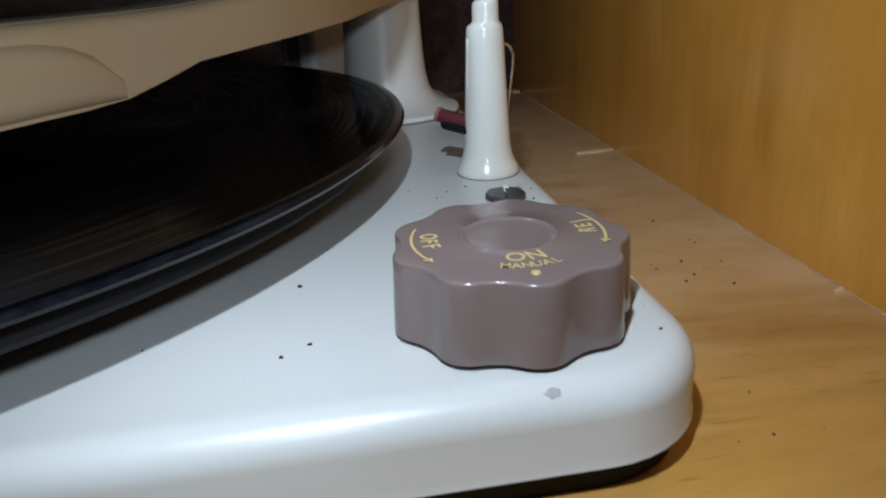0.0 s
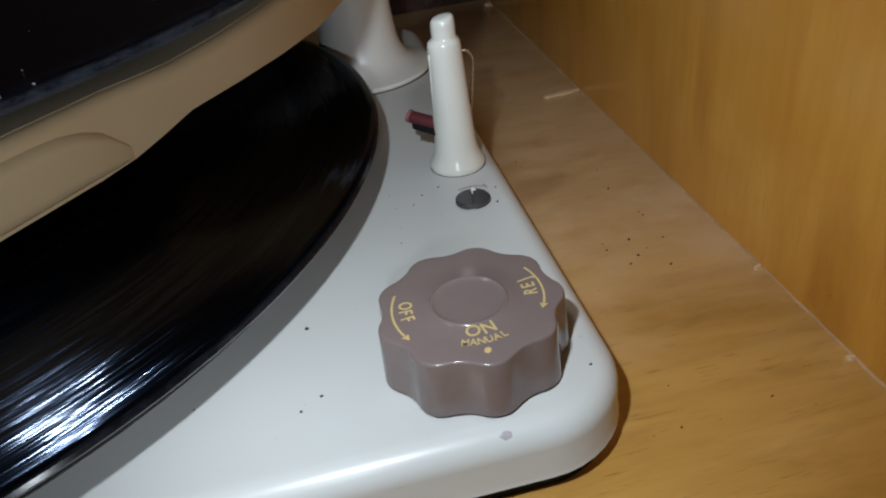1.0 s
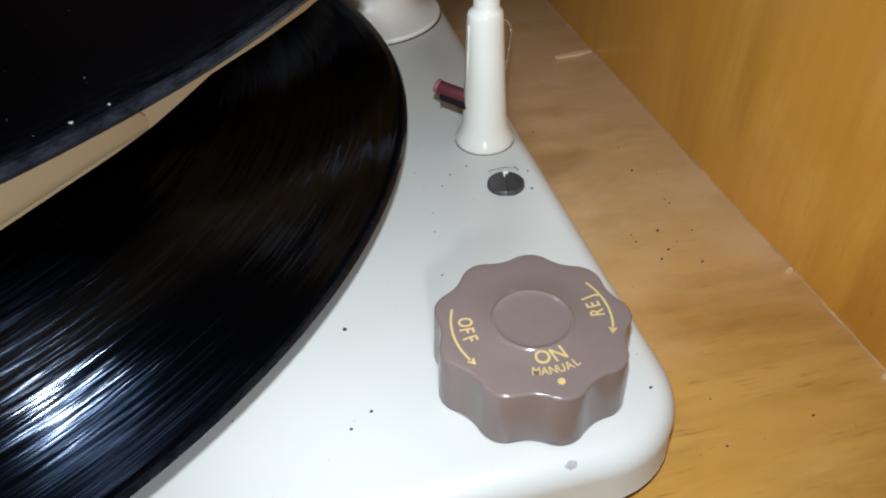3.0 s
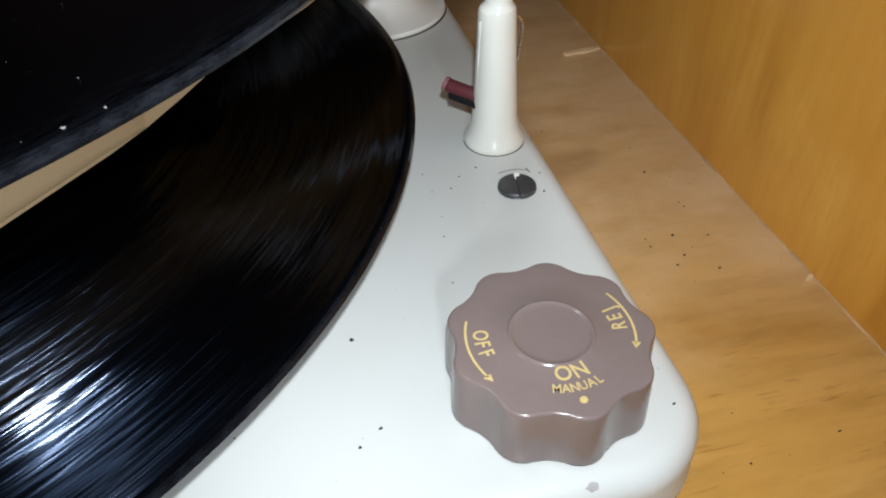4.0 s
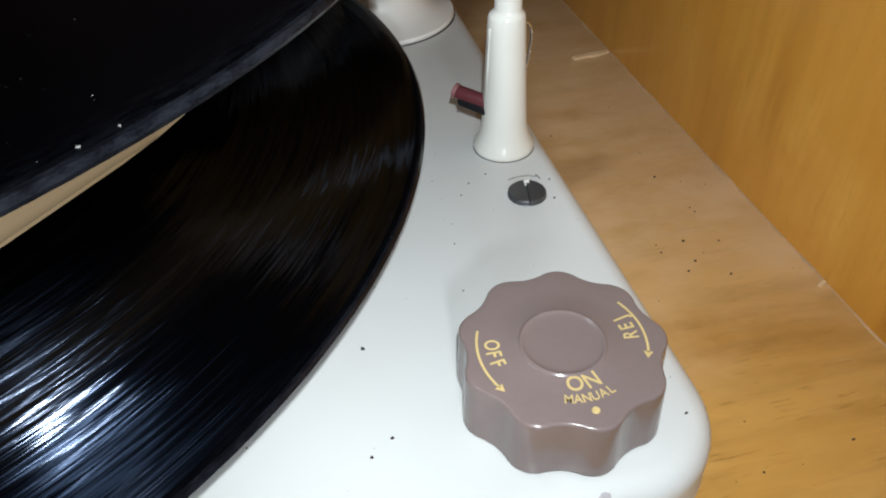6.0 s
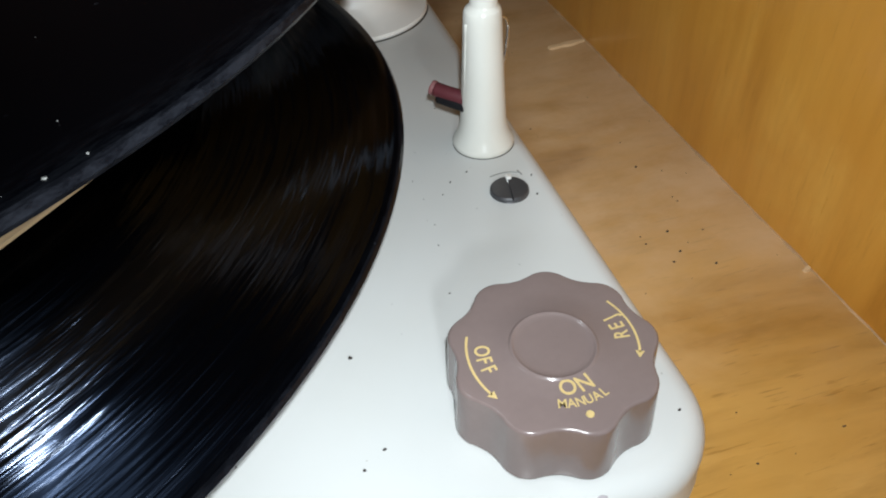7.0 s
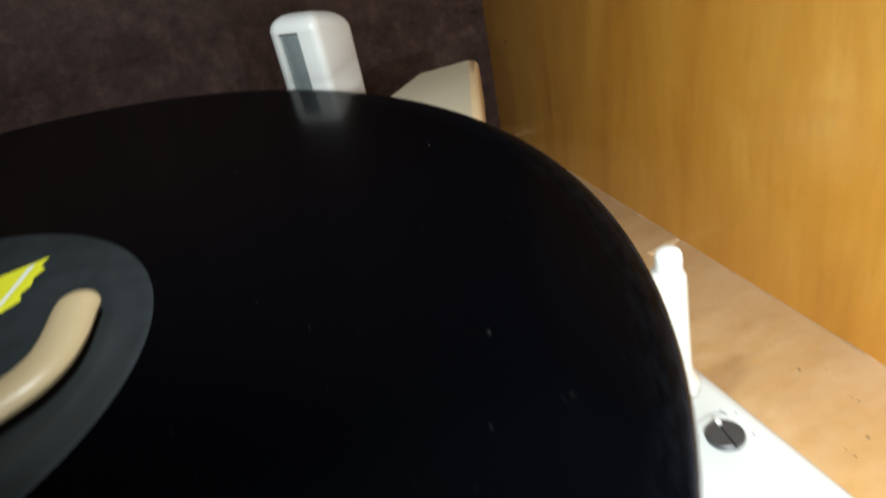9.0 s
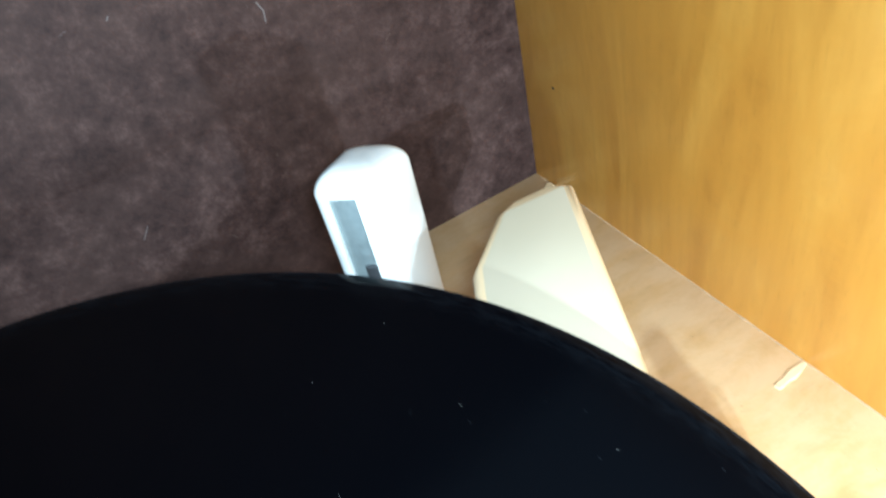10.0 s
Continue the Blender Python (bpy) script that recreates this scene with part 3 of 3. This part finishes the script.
# pickup arm: right side, left side, underside height, top height
STATIONS = [
    ((0.0475, 0.3222), (0.0310, 0.3236), 0.047, 0.0598),
    ((0.0505, 0.3175), (0.0245, 0.3205), 0.044, 0.0610),
    ((0.0430, 0.3020), (0.0072, 0.3055), 0.042, 0.0615),
    ((0.0255, 0.2640), (-0.0085, 0.2770), 0.041, 0.0600),
    ((0.0150, 0.2400), (-0.0160, 0.2550), 0.0400, 0.0560),
    ((0.0060, 0.2230), (-0.0220, 0.2400), 0.0382, 0.0530),
    ((-0.0055, 0.2085), (-0.0300, 0.2270), 0.0368, 0.0500),
    ((-0.0170, 0.1970), (-0.0400, 0.2160), 0.0355, 0.0478),
    ((-0.0290, 0.1868), (-0.0500, 0.2070), 0.0340, 0.0459),
    ((-0.0360, 0.1820), (-0.0570, 0.2015), 0.0310, 0.0455),
    ((-0.0430, 0.1770), (-0.0630, 0.1960), 0.0284, 0.0453),
    ((-0.0500, 0.1697), (-0.0700, 0.1890), 0.0276, 0.0452),
    ((-0.0680, 0.1510), (-0.0880, 0.1710), 0.0268, 0.0450),
    ((-0.0900, 0.1285), (-0.1080, 0.1465), 0.0262, 0.0440),
    ((-0.0960, 0.1235), (-0.1110, 0.1385), 0.0270, 0.0400),
]


def arm_ring(right, left, zb, zt, n=6):
    r, l = Vector((*right, 0)), Vector((*left, 0))
    w = (l - r).length
    across = (l - r) / w
    rad = min(0.0032, (zt - zb) * 0.3)
    pts = [r + Vector((0, 0, zb))]
    for i in range(n + 1):
        a = radians(90 * i / n)
        pts.append(r + across * rad * (1 - math.cos(a)) + Vector((0, 0, zt - rad + rad * math.sin(a))))
    for i in range(n + 1):
        a = radians(90 * i / n)
        pts.append(l - across * rad * (1 - math.sin(a)) + Vector((0, 0, zt - rad + rad * math.cos(a))))
    pts.append(l + Vector((0, 0, zb)))
    t = 0.0016
    pts += [l - across * t + Vector((0, 0, zb)), l - across * t + Vector((0, 0, zt - 0.004)), r + across * t + Vector((0, 0, zt - 0.004)), r + across * t + Vector((0, 0, zb))]
    return pts


arm = part("pickup_arm", loft("pickup_arm", [arm_ring(*s) for s in STATIONS]), BEIGE, changer, "beige enamelled pickup arm lying over the record")
# sheet across the hollow arm, its inner shade put into the colour
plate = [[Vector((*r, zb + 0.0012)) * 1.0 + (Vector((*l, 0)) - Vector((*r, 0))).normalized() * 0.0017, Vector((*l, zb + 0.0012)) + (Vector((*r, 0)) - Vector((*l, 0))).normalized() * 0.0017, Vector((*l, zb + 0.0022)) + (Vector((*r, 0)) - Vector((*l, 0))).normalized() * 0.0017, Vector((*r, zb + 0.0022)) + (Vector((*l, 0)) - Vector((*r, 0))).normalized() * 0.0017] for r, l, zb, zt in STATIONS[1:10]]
part("arm_hollow_shade", loft("arm_hollow_shade", plate), SHADE, arm, "dark sheet for the shade inside the hollow pickup arm")

# cream cover let into the top of the arm
rings = []
for right, left, zb, zt in STATIONS[1:-1]:
    r, l = Vector((*right, zt)), Vector((*left, zt))
    across = (l - r).normalized()
    r, l, lift = r + across * 0.0034, l - across * 0.0034, Vector((0, 0, 0.0003))
    rings.append([r - lift * 2, r + lift * 0.5, r + across * 0.0006 + lift, l - across * 0.0006 + lift, l + lift * 0.5, l - lift * 2])
part("arm_cover", loft("arm_cover", rings), COVER, arm, "dull khaki-cream cover along the top of the arm")

# raised cheek on the side of the head
head0, head1 = Vector((-0.0430, 0.1770, 0)), Vector((-0.0900, 0.1285, 0))
ahead = (head1 - head0).normalized()
outward = Vector((-ahead.y, ahead.x, 0))
if outward.y > 0:
    outward = -outward
rings = []
for i in range(13):
    s = i / 12
    far = 0.001 + s * 0.060
    tall = 0.0285 + 0.0135 * (1 - max(0.0, 1 - far / 0.022) ** 2.2) ** 0.5
    base = head0 + ahead * far
    bulge = 0.0021 * min(1.0, 0.3 + far / 0.008)
    low = 0.0283 - 0.002 * s
    ring = []
    for j in range(9):
        u = j / 8
        ring.append(base + outward * (bulge * (1 - abs(2 * u - 1) ** 8) - 0.0004 * (j in (0, 8))) + Vector((0, 0, low + (tall - low) * u)))
    ring += [base - outward * 0.0010 + Vector((0, 0, tall)), base - outward * 0.0010 + Vector((0, 0, low))]
    rings.append(ring)
part("head_cheek", loft("head_cheek", rings, angle=60), BEIGE, arm, "raised rounded cheek of the pickup head")
part("stylus", tube("stylus", [(-0.0925, 0.1350, 0.0275), (-0.0925, 0.1345, 0.0178)], [0.0016, 0.0004], 10), STEEL, arm)

# record support column with its slot
column = new("record_column")
column.parent = changer
column.matrix_basis = Matrix.Translation((-0.0030, 0.3352, 0)) @ Matrix.Rotation(math.atan2(-0.76, -0.65), 4, "Z")
column["label"] = "white rounded record support column with a steel-lined slot"
HX, HY = 0.0152, 0.0095
SLOT = (-0.0058, 0.0020)


def column_u(z, grow=0.0):
    """Outline with a slot cut in from the front (+x)."""
    r = 0.0065

    def side(sign, lip):
        pts = [(HX, lip), (HX, sign * (HY - 0.0030)), (HX - 0.0005, sign * (HY - 0.0013)), (HX - 0.0016, sign * (HY - 0.0004)), (HX - 0.0032, sign * HY)]
        for i in range(9):
            a = radians(90 + 90 * i / 8)
            pts.append((-HX + r + r * math.cos(a), sign * (HY - r + r * math.sin(a))))
        return pts

    pts = side(1, SLOT[1]) + side(-1, SLOT[0])[::-1]
    pts += [(HX - 0.0110, SLOT[0]), (HX - 0.0110, SLOT[1])]
    f = 1.0 + grow
    return [(x * f, y * f, z) for x, y in pts]


def shoulder(x):
    """Height at which the top begins to round over: high over the slot, falling to the back."""
    return 0.0874 - 0.0088 * max(0.0, (HX - x) / (2 * HX)) ** 1.2


top_ring = [(x, y, shoulder(x)) for x, y, _ in column_u(0.0)]
part("column_body", loft("column_body", [column_u(0.0, 0.10), column_u(0.003, 0.03), column_u(0.010), column_u(0.070), top_ring], angle=50), IVORY, column)
cap = []
for i in range(11):
    a = radians(9 * i)
    f = 1.003 * (0.08 + 0.92 * math.cos(a * 0.96) ** 0.75)
    cap.append([(x * f, y * f, shoulder(x * f) - 0.0003 + 0.0066 * math.sin(a)) for x, y, _ in top_ring[:-2]])
part("column_cap", loft("column_cap", cap, angle=50), IVORY, column)
part("slot_plate", slab("slot_plate", 0.0040, 0.0142, SLOT[0] + 0.0004, SLOT[1] - 0.0004, 0.012, 0.0868, 0.0004), STEEL, column, "dull steel plate inside the slot")
part("record_shelf", slab("record_shelf", 0.0120, 0.0150, SLOT[0] + 0.0040, SLOT[1] - 0.0003, 0.0540, 0.0640, 0.0006), SCREW, column, "dark record ledge")

# overarm that steadies the stack
path = smooth_path([(-0.0864, 0.2178, 0.0748), (-0.0883, 0.2124, 0.0748), (-0.0906, 0.2030, 0.0748), (-0.0940, 0.1961, 0.0748), (-0.1003, 0.1913, 0.0748), (-0.1140, 0.1862, 0.0750), (-0.1450, 0.1850, 0.0770), (-0.1950, 0.2080, 0.0800), (-0.2500, 0.2680, 0.0800), (-0.2720, 0.3100, 0.0800)], 8)
rings, run = [], 0.0
for i, p in enumerate(path):
    d = (path[min(i + 1, len(path) - 1)] - path[max(i - 1, 0)]).normalized()
    side = Vector((-d.y, d.x, 0)).normalized()
    run += (p - path[max(i - 1, 0)]).length
    blunt = math.sqrt(max(0.05, 1 - max(0.0, 1 - run / 0.0046) ** 2))
    rings.append([p + side * 0.0046 * blunt * math.cos(a) + Vector((0, 0, 0.0024 * blunt * math.sin(a))) for a in (2 * math.pi * j / 16 for j in range(16))])
over = part("overarm", loft("overarm", rings), TAN, changer, "beige overarm with a rounded end over the record label")
part("overarm_post", lathe("overarm_post", [(0.010, 0.0), (0.0075, 0.003), (0.006, 0.010), (0.0055, 0.078), (0.0050, 0.083), (0.002, 0.084)], 32), IVORY, changer, "", pose(-0.2720, 0.3120, 0))

# ---- records ----


def record(label_text, z, thick, m, centre, skin):
    """A pressed disc with bead, groove field and a paper label on top; z is its top."""
    rec = thing("vinyl_record", label_text, "record", m, group="records on the changer")
    R = 0.1507
    prof = [(0.0042, z - thick), (0.1400, z - thick), (0.1485, z - thick - 0.0001), (0.1502, z - thick + 0.0002), (R, z - thick / 2), (0.1502, z - 0.0002), (0.1488, z + 0.0001), (0.1470, z), (0.1452, z - 0.0002), (0.0615, z - 0.0002), (0.0600, z), (0.0040, z)]
    part("disc", lathe("disc", prof, 180, caps=(False, False), angle=25), skin, rec)
    lab = part("label", lathe("label", [(0.0582, z + 0.00003), (0.0576, z + 0.00022), (0.0562, z + 0.00026), (0.0556, z + 0.00016), (0.0510, z + 0.0002), (0.0505, z + 0.00035), (0.0495, z + 0.0002), (0.0040, z + 0.0002)], 96, caps=(False, False)), LABEL, rec, centre)
    return rec, lab


record("black vinyl record lying on the platter", 0.0168, 0.0019, hub, "charcoal paper label", VINYL)
tilt = Matrix.Translation((CX, CY, 0.0700)) @ Matrix.Rotation(math.atan(0.0076), 4, "X") @ Matrix.Rotation(math.atan(0.0037), 4, "Y")
top, top_label = record("dusty black vinyl record held up on the spindle", 0.0012, 0.0020, tilt, "charcoal paper label with a yellow band", DUSTY)
ZL = 0.0012 + 0.00026
band = [(-0.040, 0.0210), (-0.005, 0.0262), (0.0255, 0.0300), (0.0370, 0.0318), (0.0352, 0.0285), (0.0362, 0.0262), (0.0338, 0.0235), (0.0335, 0.0205), (0.0312, 0.0178), (0.0316, 0.0150), (0.0270, 0.0120), (0.0, 0.0085), (-0.040, 0.0040)]
part("label_band", mesh("label_band", [(x - 0.0, y - 0.0, ZL) for x, y in band], [tuple(range(len(band)))], smooth=False), YELLOW, top_label, "bright yellow ribbon-shaped band")
part("label_line", mesh("label_line", [(0.0325, 0.0300, ZL + 0.00006), (0.0340, 0.0302, ZL + 0.00006), (0.0265, 0.0128, ZL + 0.00006), (0.0252, 0.0126, ZL + 0.00006)], [(0, 1, 2, 3)], smooth=False), WHITE, top_label, "thin white line across the band")

# ---- loose bits ----


def crumb_mesh(spots, seed):
    rng = random.Random(seed)
    verts, faces = [], []
    for x, y, z, r in spots:
        b = len(verts)
        n = 6
        for k, (f, h) in enumerate(((1.0, 0.0), (0.8, 0.9))):
            for j in range(n):
                a = 2 * math.pi * j / n + 0.4 * k
                q = r * f * (0.6 + 0.8 * rng.random())
                verts.append((x + q * math.cos(a), y + 0.7 * q * math.sin(a), z + h * r))
        faces += [(b + j, b + (j + 1) % n, b + n + (j + 1) % n, b + n + j) for j in range(n)]
        faces.append(tuple(b + n + j for j in range(n)))
    return mesh("crumbs", verts, faces, smooth=False)


rng = random.Random(11)
deck_spots = [(-0.0103, 0.1335, 0.00042), (-0.0126, 0.1089, 0.00036), (-0.0085, 0.1118, 0.00034), (0.0129, 0.1439, 0.00022), (-0.0334, 0.1164, 0.00022), (0.0292, 0.1832, 0.00026), (0.0209, 0.1763, 0.0002), (0.0148, 0.1590, 0.0002), (0.0240, 0.1805, 0.00025), (0.0440, 0.1765, 0.00025), (0.0425, 0.1690, 0.0003), (0.0430, 0.1035, 0.0003), (0.0300, 0.2150, 0.0002)]
deck_spots += [(rng.uniform(-0.01, 0.046), rng.uniform(0.10, 0.25), rng.uniform(0.00008, 0.00016)) for _ in range(22)]
deck_spots = [q for q in deck_spots if math.hypot(q[0] - 0.0375, q[1] - 0.1945) > 0.0095 and math.hypot(q[0] - KX, q[1] - KY) > 0.0205]
ob = part("crumbs", crumb_mesh([(x, y, 0.0, r) for x, y, r in deck_spots], 5), CRUMB)
tagged(ob, "scattered dark crumbs lying on the deck plate", "crumbs", kind="stuff")
specks = [(-0.0353, 0.1043, 0.00026), (-0.0317, 0.1073, 0.0002), (-0.0640, 0.1030, 0.00022), (-0.0560, 0.1030, 0.00012)]
for _ in range(34):
    a, q = radians(rng.uniform(-75, 40)), 0.1507 * rng.uniform(0.80, 0.985) if rng.random() < 0.75 else 0.1507 * rng.uniform(0.45, 0.9)
    specks.append((CX + q * math.cos(a), CY + q * math.sin(a), rng.uniform(0.00003, 0.00009)))
ob = part("dust", crumb_mesh([(x, y, 0.0712 + 0.0076 * (y - CY) - 0.0037 * (x - CX), r) for x, y, r in specks], 8), INK)
tagged(ob, "pale dust specks lying on the upper record", "dust", kind="stuff")
board_spots = [(0.0775, 0.1636, 0.00042), (0.0768, 0.1558, 0.00036), (0.0734, 0.1528, 0.00036), (0.0829, 0.1491, 0.00036), (0.0865, 0.1613, 0.00026), (0.0864, 0.1740, 0.00026), (0.0832, 0.1918, 0.00036), (0.0700, 0.1610, 0.00029), (0.0700, 0.1640, 0.00022), (0.0620, 0.2210, 0.00023), (0.0810, 0.1000, 0.00034), (0.0600, 0.0980, 0.00029), (0.0860, 0.1760, 0.00023)]
board_spots += [(rng.uniform(0.053, 0.101), rng.uniform(0.05, 0.40), rng.uniform(0.00008, 0.0002)) for _ in range(36)]
ob = part("crumbs", crumb_mesh([(x, y, FLOOR, r) for x, y, r in board_spots], 6), CRUMB)
tagged(ob, "scattered dark crumbs lying on the plywood board", "crumbs", kind="stuff")


def splinter(name, x, y, length, width, turn, seed, h=0.0006):
    rng = random.Random(seed)
    n = 9
    lower, upper = [], []
    for i in range(n):
        s = i / (n - 1)
        w = width * (0.25 + 0.75 * math.sin(math.pi * (0.12 + 0.8 * s))) * (0.8 + 0.4 * rng.random())
        lower.append((length * (s - 1) , -w / 2))
        upper.append((length * (s - 1), w / 2))
    ring = lower + upper[::-1]
    me = loft(name, [[(px, py, 0) for px, py in ring], [(px * 0.96, py * 0.7, h) for px, py in ring]], smooth=False)
    return part(name, me, CHIP, None, "", pose(x, y, FLOOR, 0, 0, turn))


tagged(splinter("wood_chip", 0.1026, 0.2698, 0.0148, 0.0034, 5, 2), "pale raw wood splinter lying against the cabinet side", "wood chip", group="splinters along the wall")
tagged(splinter("wood_chip", 0.1030, 0.1404, 0.0022, 0.0016, 20, 4), "tiny pale wood splinter at the foot of the cabinet side", "wood chip", group="splinters along the wall")
tagged(splinter("wood_chip", 0.1030, 0.1045, 0.0020, 0.0014, -10, 5), "tiny pale wood splinter at the foot of the cabinet side", "wood chip", group="splinters along the wall")
tagged(splinter("wood_chip", 0.1020, 0.4080, 0.0040, 0.0050, 60, 7, 0.0012), "pale broken wood fibres in the cabinet corner", "wood chip", group="splinters along the wall")


def seam():
    """Ragged glue and broken veneer along the foot of the wall."""
    rng = random.Random(9)
    rings = []
    y = FRONT + 0.004
    while y < REAR - 0.002:
        w = 0.00028 + 0.0006 * rng.random() ** 4
        h = 0.00015 + 0.0004 * rng.random() ** 4
        rings.append([(WALL + 0.0002, y, FLOOR), (WALL - w, y, FLOOR), (WALL - w * 0.5, y, FLOOR + h), (WALL + 0.0002, y, FLOOR + h)])
        y += 0.0022 + 0.002 * rng.random()
    return loft("trim", rings, smooth=False)


tagged(part("trim", seam(), SEAM), "ragged pale wood seam along the foot of the cabinet side", "seam", kind="structure")
